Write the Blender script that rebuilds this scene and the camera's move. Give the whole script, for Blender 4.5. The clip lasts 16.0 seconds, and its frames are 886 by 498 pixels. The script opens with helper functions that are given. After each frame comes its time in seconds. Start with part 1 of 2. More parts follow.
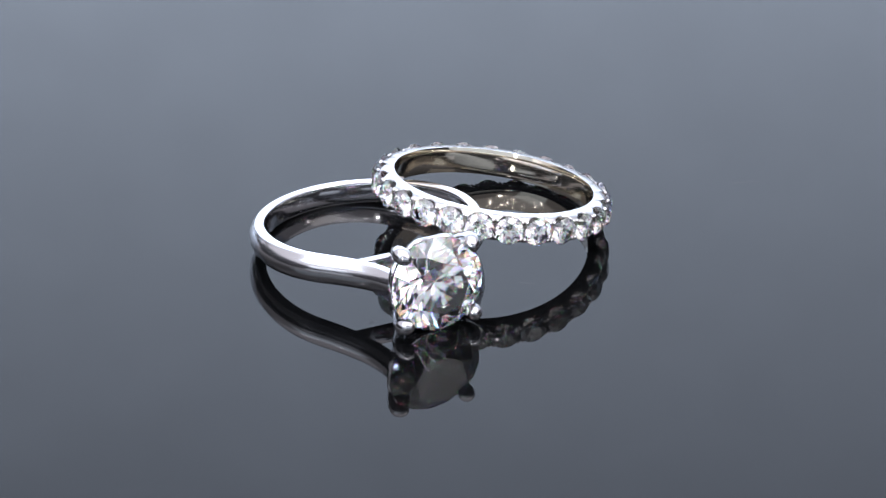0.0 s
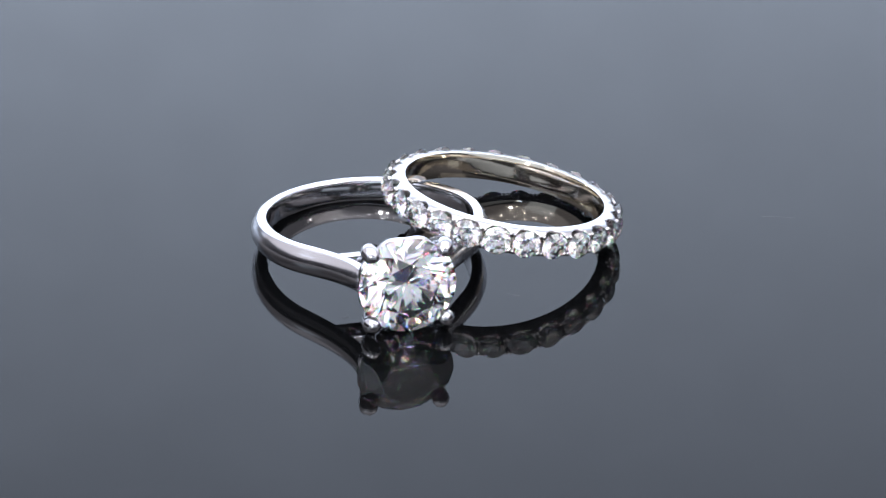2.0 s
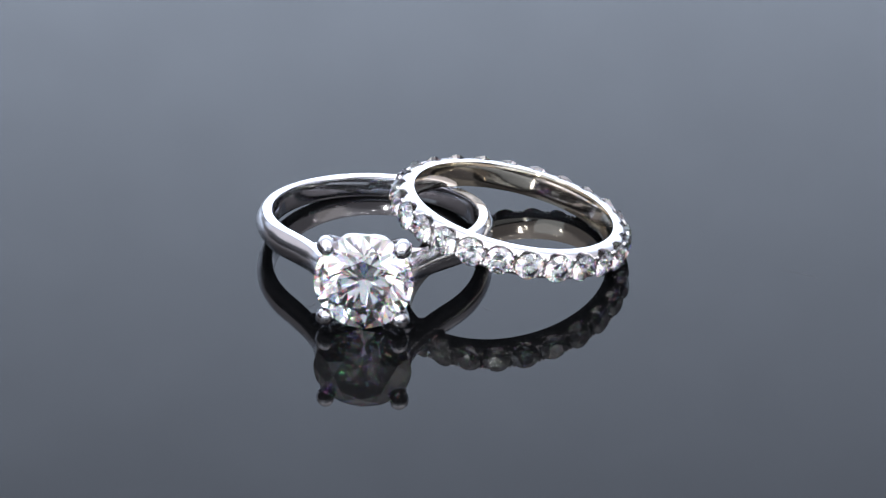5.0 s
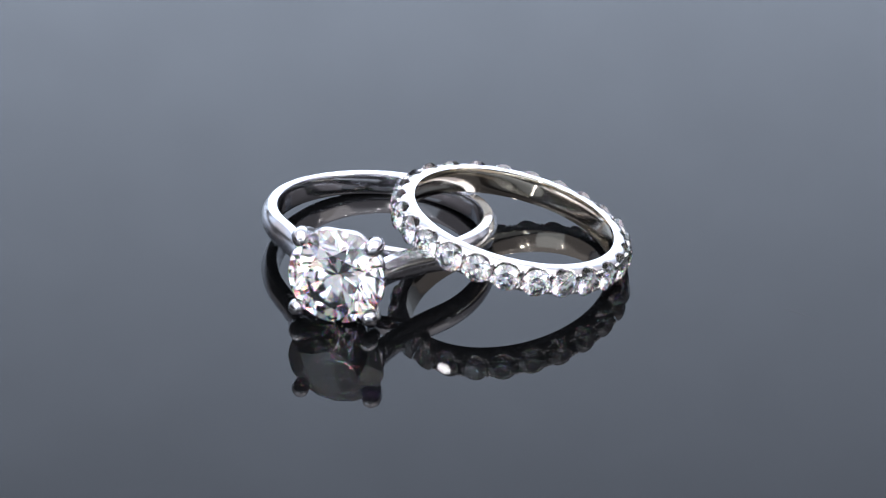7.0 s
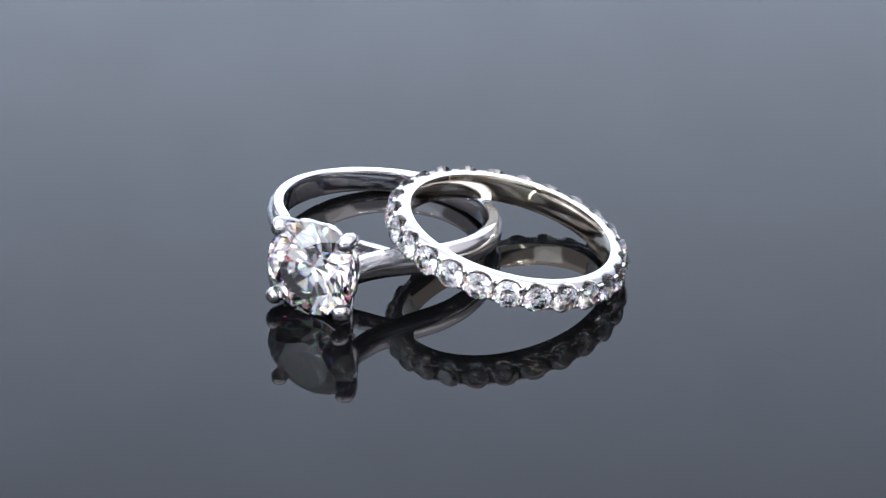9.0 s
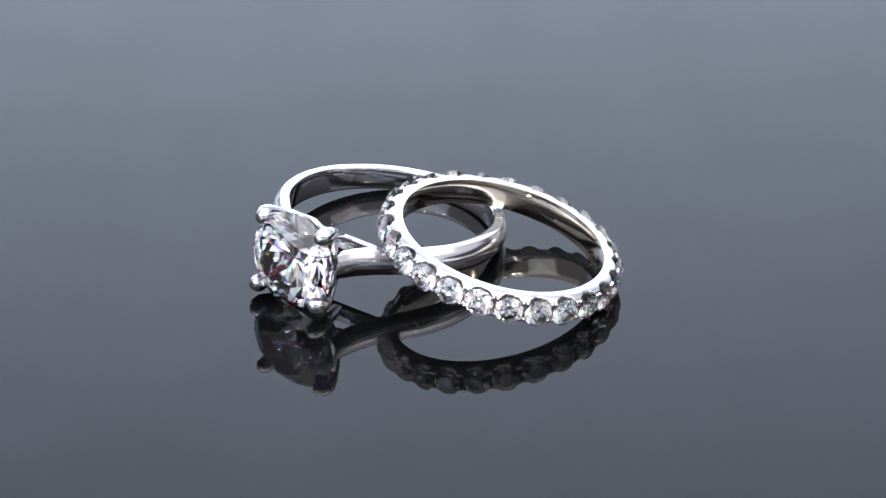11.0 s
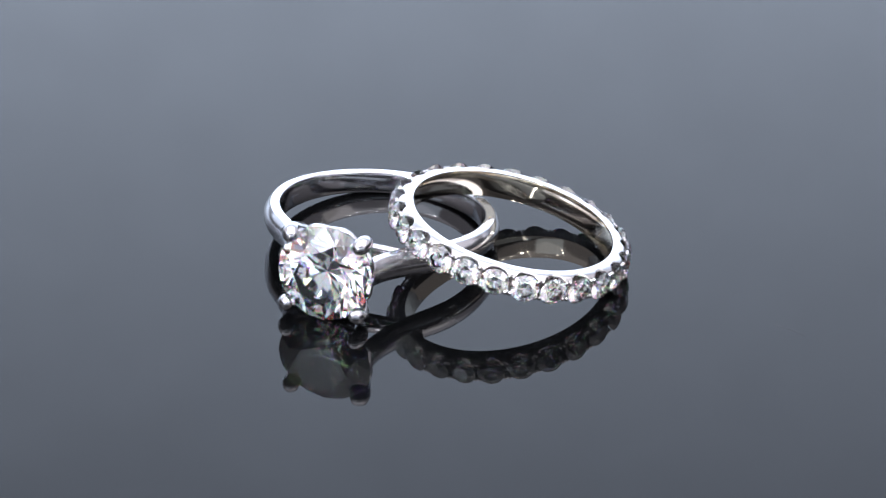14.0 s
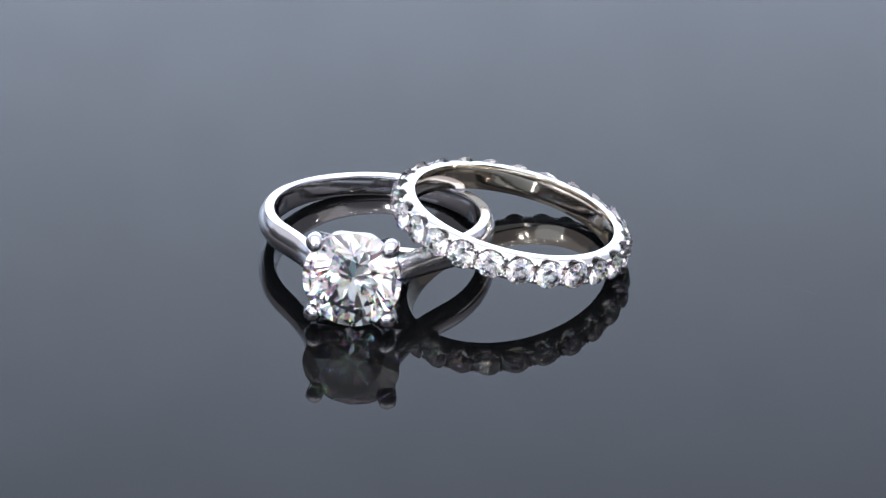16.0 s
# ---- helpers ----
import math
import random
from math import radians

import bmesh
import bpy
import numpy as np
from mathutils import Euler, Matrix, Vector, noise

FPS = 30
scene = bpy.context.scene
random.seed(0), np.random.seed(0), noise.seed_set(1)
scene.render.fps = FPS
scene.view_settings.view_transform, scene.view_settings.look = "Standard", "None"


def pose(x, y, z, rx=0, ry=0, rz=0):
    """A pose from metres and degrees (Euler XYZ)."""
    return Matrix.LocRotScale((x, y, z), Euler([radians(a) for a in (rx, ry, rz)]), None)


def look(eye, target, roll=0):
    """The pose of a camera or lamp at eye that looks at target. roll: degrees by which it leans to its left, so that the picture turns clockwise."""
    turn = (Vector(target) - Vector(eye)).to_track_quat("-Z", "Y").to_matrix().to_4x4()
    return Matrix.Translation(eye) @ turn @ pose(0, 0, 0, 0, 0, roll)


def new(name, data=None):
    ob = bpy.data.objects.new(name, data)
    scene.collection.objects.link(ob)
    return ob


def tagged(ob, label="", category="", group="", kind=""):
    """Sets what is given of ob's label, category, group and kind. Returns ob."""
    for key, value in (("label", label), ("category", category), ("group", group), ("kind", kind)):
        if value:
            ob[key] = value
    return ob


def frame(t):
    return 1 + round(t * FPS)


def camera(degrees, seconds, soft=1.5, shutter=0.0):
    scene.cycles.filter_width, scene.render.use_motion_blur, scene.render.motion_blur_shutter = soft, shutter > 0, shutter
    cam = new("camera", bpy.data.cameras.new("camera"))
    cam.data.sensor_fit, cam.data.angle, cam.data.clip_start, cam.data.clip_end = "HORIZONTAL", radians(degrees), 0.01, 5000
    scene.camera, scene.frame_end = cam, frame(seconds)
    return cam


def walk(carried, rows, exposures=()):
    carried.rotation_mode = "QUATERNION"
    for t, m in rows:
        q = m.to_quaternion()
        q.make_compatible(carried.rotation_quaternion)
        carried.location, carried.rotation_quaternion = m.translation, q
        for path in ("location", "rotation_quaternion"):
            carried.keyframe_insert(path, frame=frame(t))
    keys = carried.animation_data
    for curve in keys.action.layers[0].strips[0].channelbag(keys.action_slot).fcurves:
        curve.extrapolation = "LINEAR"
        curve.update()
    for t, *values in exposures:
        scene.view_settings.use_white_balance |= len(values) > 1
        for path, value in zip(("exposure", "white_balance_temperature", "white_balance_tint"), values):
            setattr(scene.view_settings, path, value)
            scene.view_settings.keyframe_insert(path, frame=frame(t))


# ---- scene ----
import itertools

MM = 0.001

# ---- camera: fixed on a stand, a long lens looking down on the turntable ----
cam = camera(16.274, 16.0, soft=1.2)
DIST, PITCH = 0.25606, radians(29.346)
EYE = (0.0, -DIST * math.cos(PITCH), DIST * math.sin(PITCH))
CAM_POSE = look(EYE, (0, 0, 0), 1.597)
walk(cam, [(0.0, CAM_POSE), (16.0, CAM_POSE)], [(0.0, 0.0), (16.0, 0.0)])


# ---- studio light ----
def area_lamp(name, eye, target, sx, sy, radiance, color=(1, 1, 1)):
    """An area light whose face has the given radiance."""
    data = bpy.data.lights.new(name, "AREA")
    data.shape, data.size, data.size_y, data.color = "RECTANGLE", sx, sy, color
    data.energy = radiance * math.pi * sx * sy
    ob = new(name, data)
    ob.matrix_world = look(eye, target)
    return ob


def round_light(at, size, radiance, color=(1, 1, 1)):
    """A round light aimed at the rings: a spot lamp head or an added sparkle light."""
    data = bpy.data.lights.new("round_light", "AREA")
    data.shape, data.size, data.color = "DISK", size, color
    data.energy = radiance * math.pi * math.pi * (size / 2) ** 2
    ob = new("round_light", data)
    ob.matrix_world = look(at, (0, 0, 0))
    return ob


world = bpy.data.worlds.new("studio")
scene.world = world
world.use_nodes = True
world.node_tree.nodes["Background"].inputs["Color"].default_value = (0.95, 0.925, 1.02, 1)
world.node_tree.nodes["Background"].inputs["Strength"].default_value = 0.86

# unseen light added low down to grade the paper that the plate mirrors
area_lamp("backdrop_fill", (-0.15, 0.22, -0.012), (-0.15, 0.85, 0.85), 1.2, 0.10, 132.0, (0.89, 0.955, 1.0))
# unseen overhead fill added to brighten the rims and stones
area_lamp("fill_top", (0.0, -0.06, 0.58), (0, 0.0, 0), 1.15, 0.85, 1.10, (0.95, 0.94, 1.03))
# the key lamp is a pair of round heads; smaller heads stand round the set
round_light((-0.075, -0.32, 0.34), 0.022, 260.0)
round_light((-0.125, -0.315, 0.335), 0.010, 260.0)
# unseen low fill added in front so the stones return more light
area_lamp("fill_front", (0.0, -0.80, 0.24), (0, 0, 0), 2.4, 0.32, 0.80, (0.85, 0.935, 1.06))
area_lamp("strip_lamp", (-0.20, -0.46, 0.14), (0, 0, 0.01), 0.014, 0.22, 22.0)
# unseen side fills, added and tinted cool and warm to colour the facets
area_lamp("fill_left", (-0.42, -0.29, 0.40), (0, 0, 0), 0.36, 0.30, 2.2, (0.72, 0.86, 1.0))
area_lamp("fill_right", (0.42, -0.25, 0.48), (0, 0, 0), 0.36, 0.30, 1.8, (1.0, 0.95, 0.90))
# first two heads tinted blue and amber to add coloured fire to the stones
for at, color in (((-0.20, -0.40, 0.22), (0.55, 0.74, 1.0)), ((0.22, -0.40, 0.20), (1.0, 0.82, 0.58)), ((-0.13, -0.30, 0.46), (1, 1, 1)),
                  ((0.17, -0.26, 0.46), (1, 1, 1)), ((-0.38, -0.10, 0.42), (1, 1, 1)), ((0.42, -0.06, 0.36), (1, 1, 1))):
    round_light(at, 0.008, 420.0, color)
# unseen arc of small lights added high up in front, for sparkle in the stones
for i in range(16):
    az, el = radians(202 + 8.8 * i), radians((52, 64, 57, 70)[i % 4])
    round_light((0.54 * math.cos(el) * math.cos(az), 0.54 * math.cos(el) * math.sin(az), 0.54 * math.sin(el)), 0.006, 700.0)


# ---- materials ----
def material(name):
    m = bpy.data.materials.new(name)
    m.use_nodes = True
    return m, m.node_tree, m.node_tree.nodes["Principled BSDF"]


def node(nt, kind, **inputs):
    n = nt.nodes.new(kind)
    for k, v in inputs.items():
        n.inputs[k.replace("_", " ")].default_value = v
    return n


def metal(name, color, rough, scratch):
    m, nt, b = material(name)
    b.inputs["Metallic"].default_value = 1.0
    co = nt.nodes.new("ShaderNodeTexCoord")
    fine = node(nt, "ShaderNodeTexNoise", Scale=2600.0, Detail=3.0)
    wide = node(nt, "ShaderNodeTexNoise", Scale=260.0, Detail=4.0)
    nt.links.new(co.outputs["Object"], fine.inputs["Vector"])
    nt.links.new(co.outputs["Object"], wide.inputs["Vector"])
    ramp = nt.nodes.new("ShaderNodeMapRange")
    ramp.inputs["To Min"].default_value, ramp.inputs["To Max"].default_value = rough * 0.6, rough * 1.6
    nt.links.new(wide.outputs["Fac"], ramp.inputs["Value"])
    nt.links.new(ramp.outputs["Result"], b.inputs["Roughness"])
    mix = nt.nodes.new("ShaderNodeMix")
    mix.data_type = "RGBA"
    mix.inputs["A"].default_value = (*[c * 0.95 for c in color], 1)
    mix.inputs["B"].default_value = (*color, 1)
    nt.links.new(wide.outputs["Fac"], mix.inputs["Factor"])
    nt.links.new(mix.outputs["Result"], b.inputs["Base Color"])
    bump = node(nt, "ShaderNodeBump", Strength=scratch, Distance=0.00002)
    nt.links.new(fine.outputs["Fac"], bump.inputs["Height"])
    nt.links.new(bump.outputs["Normal"], b.inputs["Normal"])
    return m


def diamond_material(name, rough):
    """Clear stone of high index."""
    m, nt, b = material(name)
    nt.nodes.remove(b)
    out = nt.nodes["Material Output"]
    # three indices, each favouring one colour, for the fire of the stone
    gs = []
    for ior, tint in ((2.34, (1.44, 0.78, 0.78, 1)), (2.42, (0.78, 1.44, 0.78, 1)), (2.50, (0.78, 0.78, 1.44, 1))):
        g = nt.nodes.new("ShaderNodeBsdfGlass")
        g.inputs["Color"].default_value, g.inputs["IOR"].default_value, g.inputs["Roughness"].default_value = tint, ior, rough
        gs.append(g)
    two = node(nt, "ShaderNodeMixShader", Fac=0.5)
    all3 = node(nt, "ShaderNodeMixShader", Fac=1 / 3)
    nt.links.new(gs[0].outputs[0], two.inputs[1])
    nt.links.new(gs[1].outputs[0], two.inputs[2])
    nt.links.new(two.outputs[0], all3.inputs[1])
    nt.links.new(gs[2].outputs[0], all3.inputs[2])
    nt.links.new(all3.outputs[0], out.inputs["Surface"])
    return m


def black_acrylic():
    m, nt, b = material("black_acrylic")
    b.inputs["IOR"].default_value = 1.355
    co = nt.nodes.new("ShaderNodeTexCoord")
    wide = node(nt, "ShaderNodeTexNoise", Scale=40.0, Detail=5.0)
    nt.links.new(co.outputs["Object"], wide.inputs["Vector"])
    r = nt.nodes.new("ShaderNodeMapRange")
    r.inputs["To Min"].default_value, r.inputs["To Max"].default_value = 0.012, 0.03
    nt.links.new(wide.outputs["Fac"], r.inputs["Value"])
    nt.links.new(r.outputs["Result"], b.inputs["Roughness"])
    b.inputs["Base Color"].default_value = (0.002, 0.0022, 0.0025, 1)
    return m


def plain(name, color, rough, scale):
    m, nt, b = material(name)
    co = nt.nodes.new("ShaderNodeTexCoord")
    n = node(nt, "ShaderNodeTexNoise", Scale=scale, Detail=6.0)
    nt.links.new(co.outputs["Object"], n.inputs["Vector"])
    mix = nt.nodes.new("ShaderNodeMix")
    mix.data_type = "RGBA"
    mix.inputs["A"].default_value = (*[c * 0.85 for c in color], 1)
    mix.inputs["B"].default_value = (*color, 1)
    nt.links.new(n.outputs["Fac"], mix.inputs["Factor"])
    nt.links.new(mix.outputs["Result"], b.inputs["Base Color"])
    b.inputs["Roughness"].default_value = rough
    return m


PLATINUM = metal("polished_platinum", (0.72, 0.715, 0.745), 0.10, 0.03)
SATIN = metal("satin_platinum", (0.72, 0.715, 0.745), 0.16, 0.04)
WHITE_GOLD = metal("polished_white_gold", (0.71, 0.69, 0.69), 0.19, 0.06)
WARM_GOLD = metal("warm_white_gold", (0.80, 0.73, 0.62), 0.09, 0.04)
DIAMOND = diamond_material("diamond", 0.0)
SMALL_DIAMOND = diamond_material("small_diamond", 0.05)
ACRYLIC = black_acrylic()
TABLE = plain("dark_table", (0.05, 0.05, 0.055), 0.5, 12.0)
PAPER = plain("backdrop_paper", (0.57, 0.62, 0.735), 0.9, 30.0)
BLOCKER_DARK = plain("blocker_dark", (0.06, 0.06, 0.065), 0.95, 5.0)
CAST = metal("cast_platinum", (0.80, 0.77, 0.76), 0.30, 0.9)
LINT = plain("lint", (0.10, 0.10, 0.11), 0.9, 900.0)


# ---- helpers ----
def part(name, bm, mat, parent, label="", smooth=False):
    me = bpy.data.meshes.new(name)
    bmesh.ops.recalc_face_normals(bm, faces=bm.faces)
    for f in bm.faces:
        f.smooth = smooth
    bm.to_mesh(me)
    bm.free()
    me.materials.append(mat)
    if smooth:
        me.set_sharp_from_angle(angle=radians(40))
    ob = new(name, me)
    if parent:
        ob.parent = parent
    if label:
        ob["label"] = label
    return ob


def share(name, src, parent, m):
    """One more piece on the mesh of src."""
    ob = new(name, src.data)
    ob.parent = parent
    ob.matrix_basis = m
    return ob


def grid(bm, rows, close_u=True, close_v=True):
    """Faces between rings of points."""
    vs = [[bm.verts.new(p) for p in row] for row in rows]
    n, k = len(vs), len(vs[0])
    for i in range(n if close_u else n - 1):
        for j in range(k if close_v else k - 1):
            bm.faces.new((vs[i][j], vs[(i + 1) % n][j], vs[(i + 1) % n][(j + 1) % k], vs[i][(j + 1) % k]))
    return vs


def tube(bm, path, radii, sides=12):
    """A round-ended rod along path (points in mm)."""
    path = [Vector(p) for p in path]
    rows = []
    up = Vector((0, 0, 1))
    for i, p in enumerate(path):
        t = (path[min(i + 1, len(path) - 1)] - path[max(i - 1, 0)]).normalized()
        a = up.cross(t)
        a = a.normalized() if a.length > 1e-4 else Vector((1, 0, 0))
        b = t.cross(a)
        rows.append([(p + a * math.cos(w) * radii[i][0] + b * math.sin(w) * radii[i][1]) * MM
                     for w in [2 * math.pi * j / sides for j in range(sides)]])
    vs = grid(bm, rows, False, True)
    bm.faces.new(vs[0])
    bm.faces.new(vs[-1])


def brilliant(R):
    """A round brilliant cut stone: its axis is +z, its girdle at z = 0. R in metres."""
    bm = bmesh.new()
    bmesh.ops.create_cube(bm, size=4.0)

    def cut(no, d):
        no = Vector(no).normalized()
        g = bm.verts[:] + bm.edges[:] + bm.faces[:]
        r = bmesh.ops.bisect_plane(bm, geom=g, dist=1e-5, plane_co=no * d, plane_no=no, clear_outer=True)
        es = [e for e in r["geom_cut"] if isinstance(e, bmesh.types.BMEdge)]
        if es:
            bmesh.ops.holes_fill(bm, edges=es, sides=0)

    def facet(slope, az, at):
        s, a = radians(slope), radians(az)
        no = Vector((math.sin(s) * math.cos(a), math.sin(s) * math.sin(a), math.cos(s)))
        cut(no, no.dot(Vector(at)))

    def rim(az, z):
        return (math.cos(radians(az)), math.sin(radians(az)), z)

    for k in range(32):
        az = k * 11.25 + 5.625
        cut(rim(az, 0), math.cos(radians(5.625)))
    cut((0, 0, 1), 0.012 + 0.44 * math.tan(radians(34.3)))
    hc = 0.012 + 0.44 * math.tan(radians(34.3))
    for k in range(8):
        az = 45 * k
        facet(34.3, az, rim(az, 0.012))
        facet(22.0, az + 22.5, (0.56 * math.cos(radians(az)), 0.56 * math.sin(radians(az)), hc))
        facet(180 - 41.4, az, rim(az, -0.012))
        for s in (-11.25, 11.25):
            facet(40.6, az + s, rim(az, 0.012))
            facet(180 - 42.6, az + s, rim(az, -0.012))
    bmesh.ops.scale(bm, vec=(R, R, R), verts=bm.verts)
    return bm


# ---- the turntable and what is below it ----
PIVOT = Vector((-3.453 * MM, -1.265 * MM, 0.0))


def box(bm, x0, y0, z0, x1, y1, z1):
    r = bmesh.ops.create_cube(bm, size=1.0)
    for v in r["verts"]:
        v.co = Vector((x0 + (v.co.x + 0.5) * (x1 - x0), y0 + (v.co.y + 0.5) * (y1 - y0), z0 + (v.co.z + 0.5) * (z1 - z0)))


def lathe(bm, profile, steps):
    rows = [[(r * math.cos(2 * math.pi * i / steps), r * math.sin(2 * math.pi * i / steps), z) for r, z in profile] for i in range(steps)]
    grid(bm, rows, True, False)


def build_turntable():
    top = new("turntable")
    top.matrix_world = Matrix.Translation(PIVOT - Vector((0, 0, 0.03)))
    bm = bmesh.new()
    R, h = 0.16, 0.03
    lathe(bm, [(0.0002, h), (R - 0.001, h), (R - 0.0003, h - 0.0003), (R, h - 0.001), (R, h - 0.005), (R - 0.001, h - 0.006), (0.0002, h - 0.006)], 128)
    bmesh.ops.remove_doubles(bm, verts=bm.verts, dist=0.0005)
    part("plate", bm, ACRYLIC, top, "polished black acrylic plate")
    bm = bmesh.new()
    lathe(bm, [(0.0002, h - 0.006), (0.12, h - 0.006), (0.122, h - 0.008), (0.125, 0.002), (0.123, 0.0), (0.0002, 0.0)], 96)
    bmesh.ops.remove_doubles(bm, verts=bm.verts, dist=0.0005)
    part("base", bm, TABLE, top)
    return tagged(top, "round turntable with a mirror-polished black acrylic top", "turntable")


turntable = build_turntable()

bm = bmesh.new()
box(bm, -2.2, -2.2, -0.06, 2.2, 2.2, -0.03)
tagged(part("ground", bm, TABLE, None), "dark matt table below the turntable", "table", kind="structure")
# a sheet of pale paper hangs behind, above an added dark light-blocking screen
bm = bmesh.new()
prof = [(0.85 + 0.006 * math.sin(9 * z), z) for z in [0.09 + 0.05 * i for i in range(25)]]
prof = prof + [(y + 0.002, z) for y, z in reversed(prof)]
grid(bm, [[(x, y, z) for y, z in prof] for x in [-1.2 + 0.1 * i for i in range(25)]], False, True)
tagged(part("backdrop", bm, PAPER, None, smooth=True), "hanging sheet of pale studio backdrop paper", "backdrop", kind="structure")
bm = bmesh.new()
box(bm, -1.5, 0.90, -0.03, 1.5, 0.93, 0.14)
tagged(part("blocker_north", bm, BLOCKER_DARK, None), "added dark screen that blocks low light below the backdrop", "wall", kind="structure")


# unseen dark screens added behind the camera stand and beside, to darken low reflections
bm = bmesh.new()
box(bm, -1.5, -1.53, -0.03, 1.5, -1.50, 1.00)
tagged(part("blocker_south", bm, BLOCKER_DARK, None), "added unseen dark screen that blocks low light", "wall", kind="structure")
for name, x, top in (("blocker_west", -1.53, 0.34), ("blocker_east", 1.50, 0.45)):
    bm = bmesh.new()
    box(bm, x, -1.49, -0.03, x + 0.03, 0.89, top)
    tagged(part(name, bm, BLOCKER_DARK, None), "added unseen dark screen that blocks low light", "wall", kind="structure")


# ---- solitaire ring: x of its space points to the stone, z is the ring's axis ----
def build_solitaire():
    ring = new("solitaire_ring")
    n = Vector((-0.012, math.sin(SOL_TILT), math.cos(SOL_TILT))).normalized()
    x = Vector((math.sin(SOL_TURN), -math.cos(SOL_TURN), 0))
    x = (x - n * x.dot(n)).normalized()
    y = n.cross(x)
    m = Matrix((x, y, n)).transposed().to_4x4()
    ring.matrix_world = Matrix.Translation(Vector(SOL_CENTRE) * MM) @ m
    # shank: round at the back, each end flaring out to the head
    a0 = radians(48)
    p0 = Vector((8.94 * math.cos(a0), 8.94 * math.sin(a0)))
    t0 = Vector((math.sin(a0), -math.cos(a0)))
    p3 = Vector((12.35, 3.05))
    p1, p2 = p0 + t0 * 2.6, p3 - Vector((1.0, -0.10)) * 2.4
    flare = []
    for i in range(1, 25):
        u = i / 24
        flare.append((p0 * (1 - u) ** 3 + p1 * 3 * u * (1 - u) ** 2 + p2 * 3 * u * u * (1 - u) + p3 * u ** 3, u))
    mid = [(p, u) for p, u in reversed(flare)]
    mid += [(Vector((8.94 * math.cos(a), 8.94 * math.sin(a))), 0.0) for a in [a0 + (2 * math.pi - 2 * a0) * i / 120 for i in range(121)]]
    mid += [(Vector((p.x, -p.y)), u) for p, u in flare]
    bm = bmesh.new()
    rows = []
    for i, (p, u) in enumerate(mid):
        t = (mid[min(i + 1, len(mid) - 1)][0] - mid[max(i - 1, 0)][0]).normalized()
        n = Vector((t.y, -t.x))
        side = min(1.0, max(0.0, (p.normalized().x + 1) / 1.0))
        side = side * side * (3 - 2 * side)
        w, h = 1.0 - 0.08 * u, 0.96 + 0.19 * side - 0.10 * u
        out = 0.72 + 0.12 * side
        sec = [((-0.56 + 0.08 * abs(v) ** 3) * w, v * h * 0.93) for v in [-1 + j / 5 for j in range(11)]]
        sec += [(-0.42 * w, h * 0.985), (-0.32 * w, h), (0.20 * w, h), (0.30 * w, h * 0.985), (0.37 * w, h * 0.945)]
        sec += [((0.40 + (out - 0.40) * (1 - v * v)) * w, h * 0.90 * v) for v in [1 - k / 8 for k in range(17)]]
        sec += [(0.37 * w, -h * 0.945), (0.30 * w, -h * 0.985), (0.20 * w, -h), (-0.32 * w, -h), (-0.42 * w, -h * 0.985)]
        rows.append([((p.x + n.x * o) * MM, (p.y + n.y * o) * MM, z * MM) for o, z in sec])
    vs = grid(bm, rows, False, True)
    bm.faces.new(vs[0])
    bm.faces.new(vs[-1])
    # the outside is worn to a satin, the inside is polished
    outer = {v for row in vs for v in row[14:35]}
    for f in bm.faces:
        if all(v in outer for v in f.verts):
            f.material_index = 1
    part("shank", bm, PLATINUM, ring, smooth=True).data.materials.append(SATIN)
    # straight bridge under the head
    bm = bmesh.new()
    tube(bm, [(7.72, y, 0) for y in [-4.7 + 9.4 * i / 16 for i in range(17)]], [(0.40, 0.96)] * 17, 24)
    part("bridge", bm, PLATINUM, ring, smooth=True)
    # rough-cast inside faces of the split
    for side in (1, -1):
        bm = bmesh.new()
        inner = []
        for i in range(8, 22):
            p, q = flare[i][0], flare[i + 1][0]
            t = (q - p).normalized()
            inner.append((p.x + t.y * 0.32, (p.y - t.x * 0.32) * side, 0))
        tube(bm, inner, [(0.14, 0.80)] * len(inner), 14)
        part("shoulder_inset", bm, CAST, ring, "rough cast inside face of the split shoulder", smooth=True)
    # worn maker's stamps inside the shank
    for k in range(6):
        bm = bmesh.new()
        box(bm, 8.366 * MM, -0.06 * MM, (-0.30 + 0.05 * (k % 2)) * MM, 8.40 * MM, 0.06 * MM, (0.12 - 0.06 * (k % 3)) * MM)
        st = part("stamp_mark", bm, PLATINUM, ring)
        st.matrix_basis = Matrix.Rotation(radians(257.0 + 1.5 * k), 4, "Z")
    gx = STONE_X
    # basket: two gallery rails
    for rx, r0, wave, w in ((gx - 0.85, 3.52, 0.16, 0.30), (gx - 2.6, 2.15, 0.0, 0.42)):
        bm = bmesh.new()
        rows = []
        for i in range(96):
            a = 2 * math.pi * i / 96
            rr = r0 - wave * math.cos(8 * a)
            cx = rx - 0.8 * wave * math.cos(8 * a)
            rows.append([((cx + w * math.sin(b)) * MM, (rr + w * math.cos(b)) * math.cos(a) * MM, (rr + w * math.cos(b)) * math.sin(a) * MM)
                         for b in [2 * math.pi * j / 12 for j in range(12)]])
        grid(bm, rows)
        part("gallery_rail", bm, PLATINUM, ring, smooth=True)
    # four claws bent over the girdle
    for q in range(4):
        a = math.pi / 4 + q * math.pi / 2
        cy, cz = math.cos(a), math.sin(a)
        bm = bmesh.new()
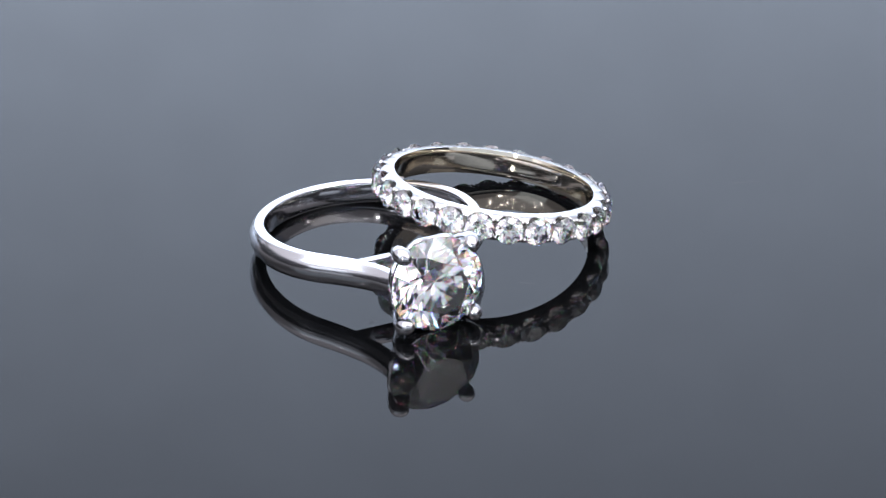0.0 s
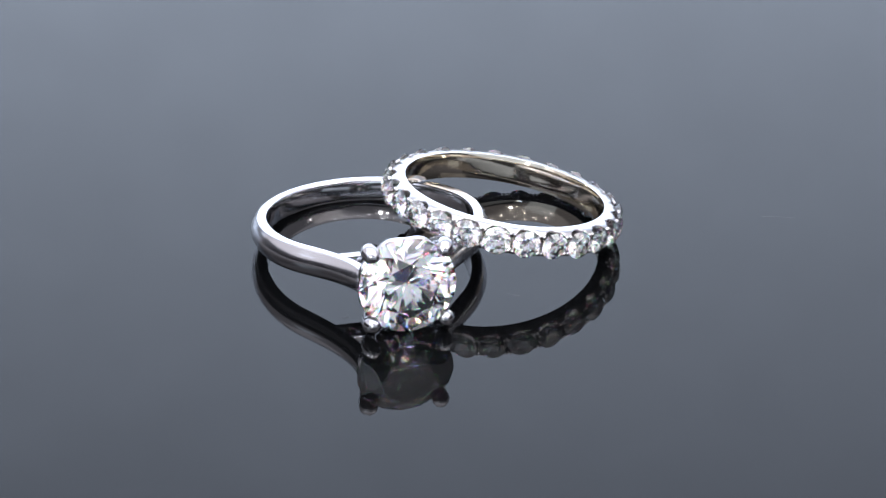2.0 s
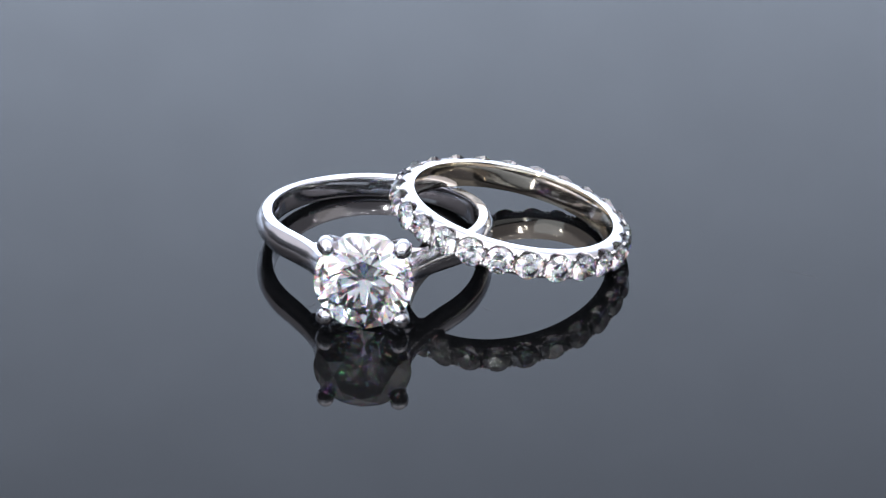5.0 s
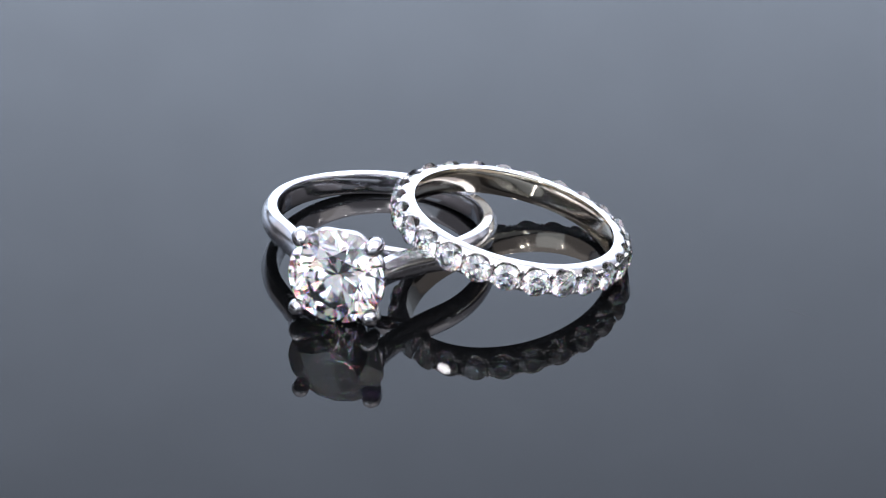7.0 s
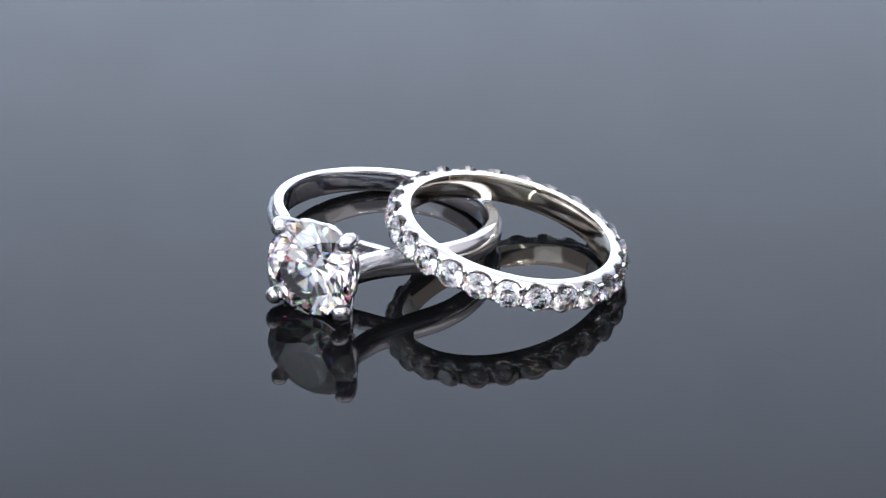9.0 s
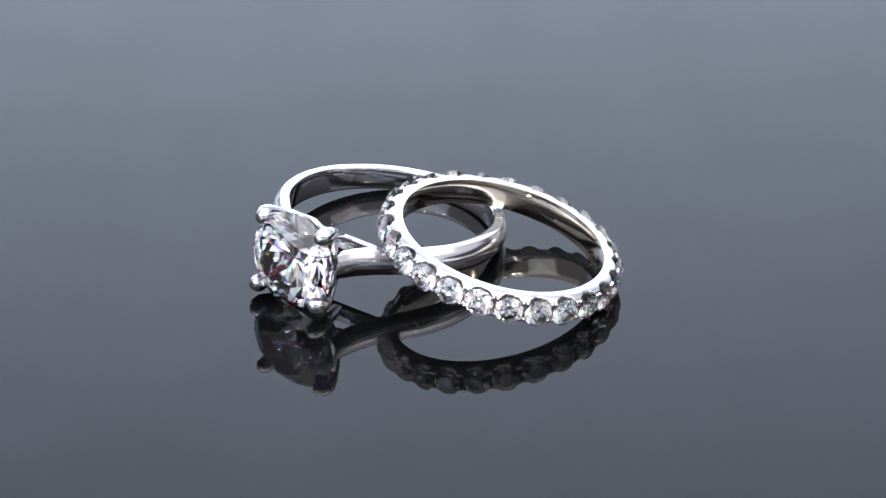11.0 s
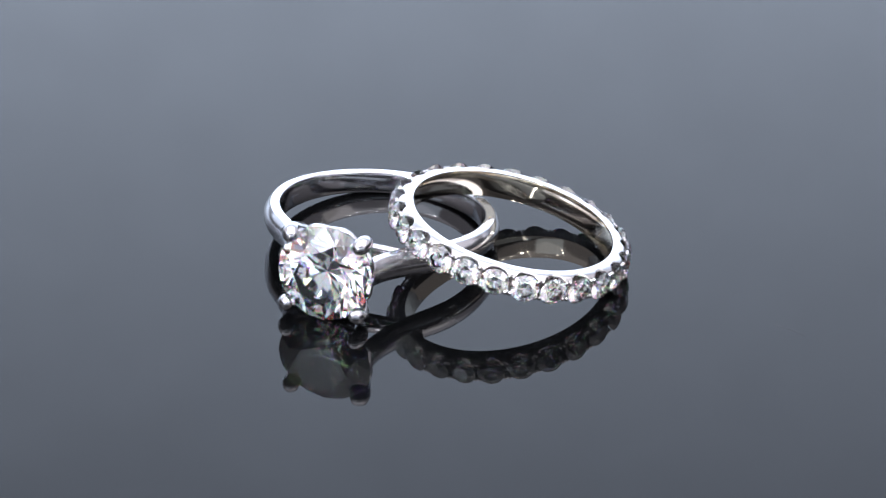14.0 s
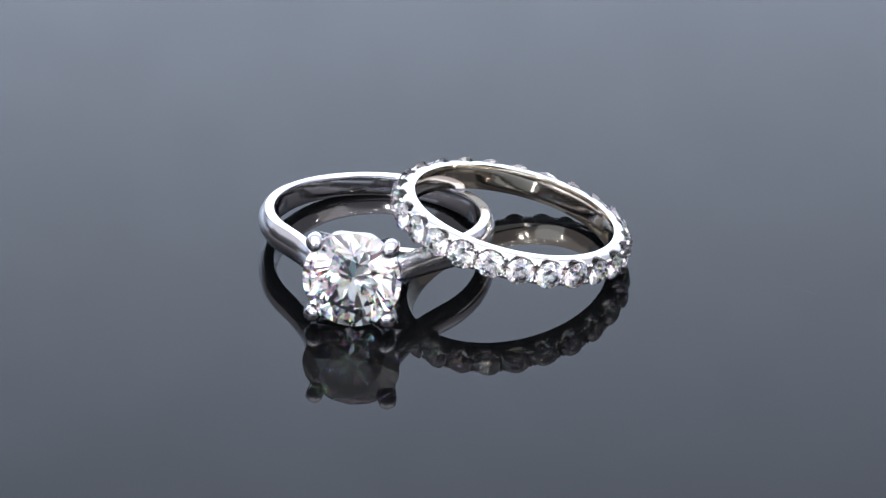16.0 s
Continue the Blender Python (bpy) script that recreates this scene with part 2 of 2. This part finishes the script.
        prof = [(-4.6, 1.5, 0.5), (-3.4, 2.3, 0.55), (-2.0, 3.35, 0.58), (-0.9, 4.08, 0.62), (-0.25, 4.30, 0.68), (0.15, 4.26, 0.73), (0.45, 4.08, 0.69), (0.70, 3.88, 0.56), (0.88, 3.72, 0.34), (0.94, 3.66, 0.06)]
        tube(bm, [(gx + dx, r * cy, r * cz) for dx, r, _ in prof], [(w, w) for _, _, w in prof], 14)
        part("prong", bm, PLATINUM, ring, "rounded claw prong", smooth=True)
    st = part("diamond", brilliant(3.93 * MM), DIAMOND, ring, "large clear round brilliant-cut diamond")
    st.matrix_basis = Matrix.Translation((gx * MM, 0, 0)) @ Matrix.Rotation(radians(90), 4, "Y") @ Matrix.Rotation(radians(2), 4, "Z")
    return tagged(ring, "polished platinum solitaire ring with one large round diamond", "ring")


SOL_CENTRE = (-5.875, 0.09, 2.14)
SOL_TILT, SOL_TURN = radians(7.97), radians(6.1)
STONE_X = 13.3
solitaire = build_solitaire()


# ---- eternity band: z of its space is the band's axis ----
STONES = 25


def build_eternity():
    ring = new("eternity_band")
    n = Vector((ET_N[0], ET_N[1], 1)).normalized()
    x = (Vector((1, 0, 0)) - n * n.x).normalized()
    y = n.cross(x)
    centre = Vector(ET_CENTRE)
    ring.matrix_world = Matrix.Translation(centre * MM) @ Matrix((x, y, n)).transposed().to_4x4()
    bm = bmesh.new()
    rows = []
    per = 28
    N = STONES * per
    h = ET_H
    seat_r = 1.20
    for i in range(N):
        a = 2 * math.pi * i / N
        off = ((i / per + 0.5) % 1.0) - 0.5
        arc = off * 2 * math.pi / STONES * 9.55
        row = []
        # inside wall, slightly domed, from below to above
        for j in range(9):
            v = -1 + 2 * j / 8
            row.append((ET_R + 0.10 * v ** 4 - 0.04, v * h * 0.985))
        # flat rim, rounded shoulder and the outside with its seats
        half = [(h * 0.99, 8.98), (h * 0.97, 9.12), (1.04, 9.30), (0.95, 9.43)]
        outside = [(0.85 * v, abs(v)) for v in [1 - j / 10 for j in range(21)]]
        outline = list(half)
        for z, v in outside:
            side = min(1.0, max(0.0, (v - 0.42) / 0.35))
            outline.append((z, 9.42 + 0.18 * side * side * (3 - 2 * side) - 0.05 * max(0.0, v - 0.8) / 0.2))
        outline += [(-z, r) for z, r in reversed(half)]
        for z, r in outline:
            s = math.hypot(arc, z)
            row.append((r if s >= seat_r else max(8.55, r - 0.03 - (seat_r - s) * 1.3), z))
        rows.append([(r * math.cos(a + ET_PH) * MM, r * math.sin(a + ET_PH) * MM, z * MM) for r, z in row])
    vs = grid(bm, rows)
    inside = {v for row in vs for v in row[:9]}
    # the inside wall takes a warmer tone than the rim
    warm = [f for f in bm.faces if all(v in inside for v in f.verts)]
    for f in warm:
        f.material_index = 1
    band = part("band", bm, WHITE_GOLD, ring, smooth=True)
    band.data.materials.append(WARM_GOLD)
    first = None
    bead = None
    step = 2 * math.pi / STONES
    for k in range(STONES):
        a = ET_PH + k * step
        m = Matrix.Rotation(a, 4, "Z") @ Matrix.Translation((9.74 * MM, 0, 0)) @ Matrix.Rotation(radians(90 + 3.0 * math.sin(k * 2.3)), 4, "Y") @ Matrix.Rotation(radians(3.0 * math.sin(k * 4.1)), 4, "X") @ Matrix.Rotation(k * 1.7, 4, "Z")
        if first is None:
            first = part("diamond", brilliant(1.15 * MM), SMALL_DIAMOND, ring, "small clear round brilliant-cut diamond")
            first.matrix_basis = m
        else:
            share("diamond", first, ring, m)["label"] = "small clear round brilliant-cut diamond"
        # a split claw above and below each gap
        for s, off in itertools.product((1, -1), (-0.019, 0.019)):
            mb = Matrix.Rotation(a + step / 2 + off, 4, "Z") @ Matrix.Translation((9.64 * MM, 0, s * 0.70 * MM))
            if bead is None:
                bm = bmesh.new()
                bmesh.ops.create_icosphere(bm, subdivisions=2, radius=0.17 * MM)
                bmesh.ops.scale(bm, vec=(1.2, 0.95, 1.25), verts=bm.verts)
                bead = part("prong", bm, WHITE_GOLD, ring, smooth=True)
                bead.matrix_basis = mb
            else:
                share("prong", bead, ring, mb)
    return tagged(ring, "white gold eternity band set with small round diamonds", "ring")


ET_CENTRE, ET_N, ET_H, ET_R = (5.254, 1.013, 3.367), (0.174, 0.137), 1.147, 8.30
ET_PH = radians(-87.6)
eternity = build_eternity()


# ---- lint on the plate ----
def lint_fibre(points, width):
    """A hair lying on the plate; points in mm on the plate."""
    x0, y0 = points[0]
    pts = []
    for k in range(len(points) - 1):
        (ax, ay), (bx, by) = points[k], points[k + 1]
        for i in range(4):
            u = i / 4
            pts.append((ax + (bx - ax) * u - x0, ay + (by - ay) * u - y0, width * 0.9))
    pts.append((points[-1][0] - x0, points[-1][1] - y0, width * 0.9))
    bm = bmesh.new()
    tube(bm, pts, [(width, width)] * len(pts), 6)
    ob = part("lint_fibre", bm, LINT, None, smooth=True)
    ob.matrix_world = Matrix.Translation((x0 * MM, y0 * MM, 0))
    return tagged(ob, "thin grey lint fibre lying on the black plate", "lint", "lint fibres on the plate")


lint = [lint_fibre([(27.8, 2.5), (29.3, 2.3), (30.6, 1.9)], 0.007),
        lint_fibre([(4.30, -8.20), (4.75, -8.55), (5.40, -8.80)], 0.007),
        lint_fibre([(-9.35, -11.10), (-9.05, -10.80), (-8.85, -10.35)], 0.009),
        lint_fibre([(-9.60, -10.75), (-9.20, -10.70), (-8.75, -10.85)], 0.007)]


# ---- motion: the turntable turns one way, then back ----
TURN_ROWS = [(0.0, 20.05), (1.0, 14.4), (2.0, 8.65), (3.0, 2.9), (3.5, 0.05), (4.0, -2.7), (5.0, -8.3), (6.0, -13.9), (7.0, -19.5), (8.0, -25.2),
             (9.0, -30.8), (10.0, -36.4), (10.6, -39.7), (10.92, -41.1), (11.24, -39.65), (11.5, -38.25), (12.0, -35.6), (13.0, -30.1), (14.0, -24.4),
             (15.0, -18.6), (16.0, -13.05)]


def motions():
    for thing in (turntable, solitaire, eternity, *lint):
        rest = thing.matrix_world.copy() if thing.parent is None else thing.matrix_basis.copy()
        rows = []
        for t, deg in TURN_ROWS:
            turn = Matrix.Translation(PIVOT) @ Matrix.Rotation(radians(deg), 4, "Z") @ Matrix.Translation(-PIVOT)
            rows.append((t, turn @ rest))
        walk(thing, rows)


motions()
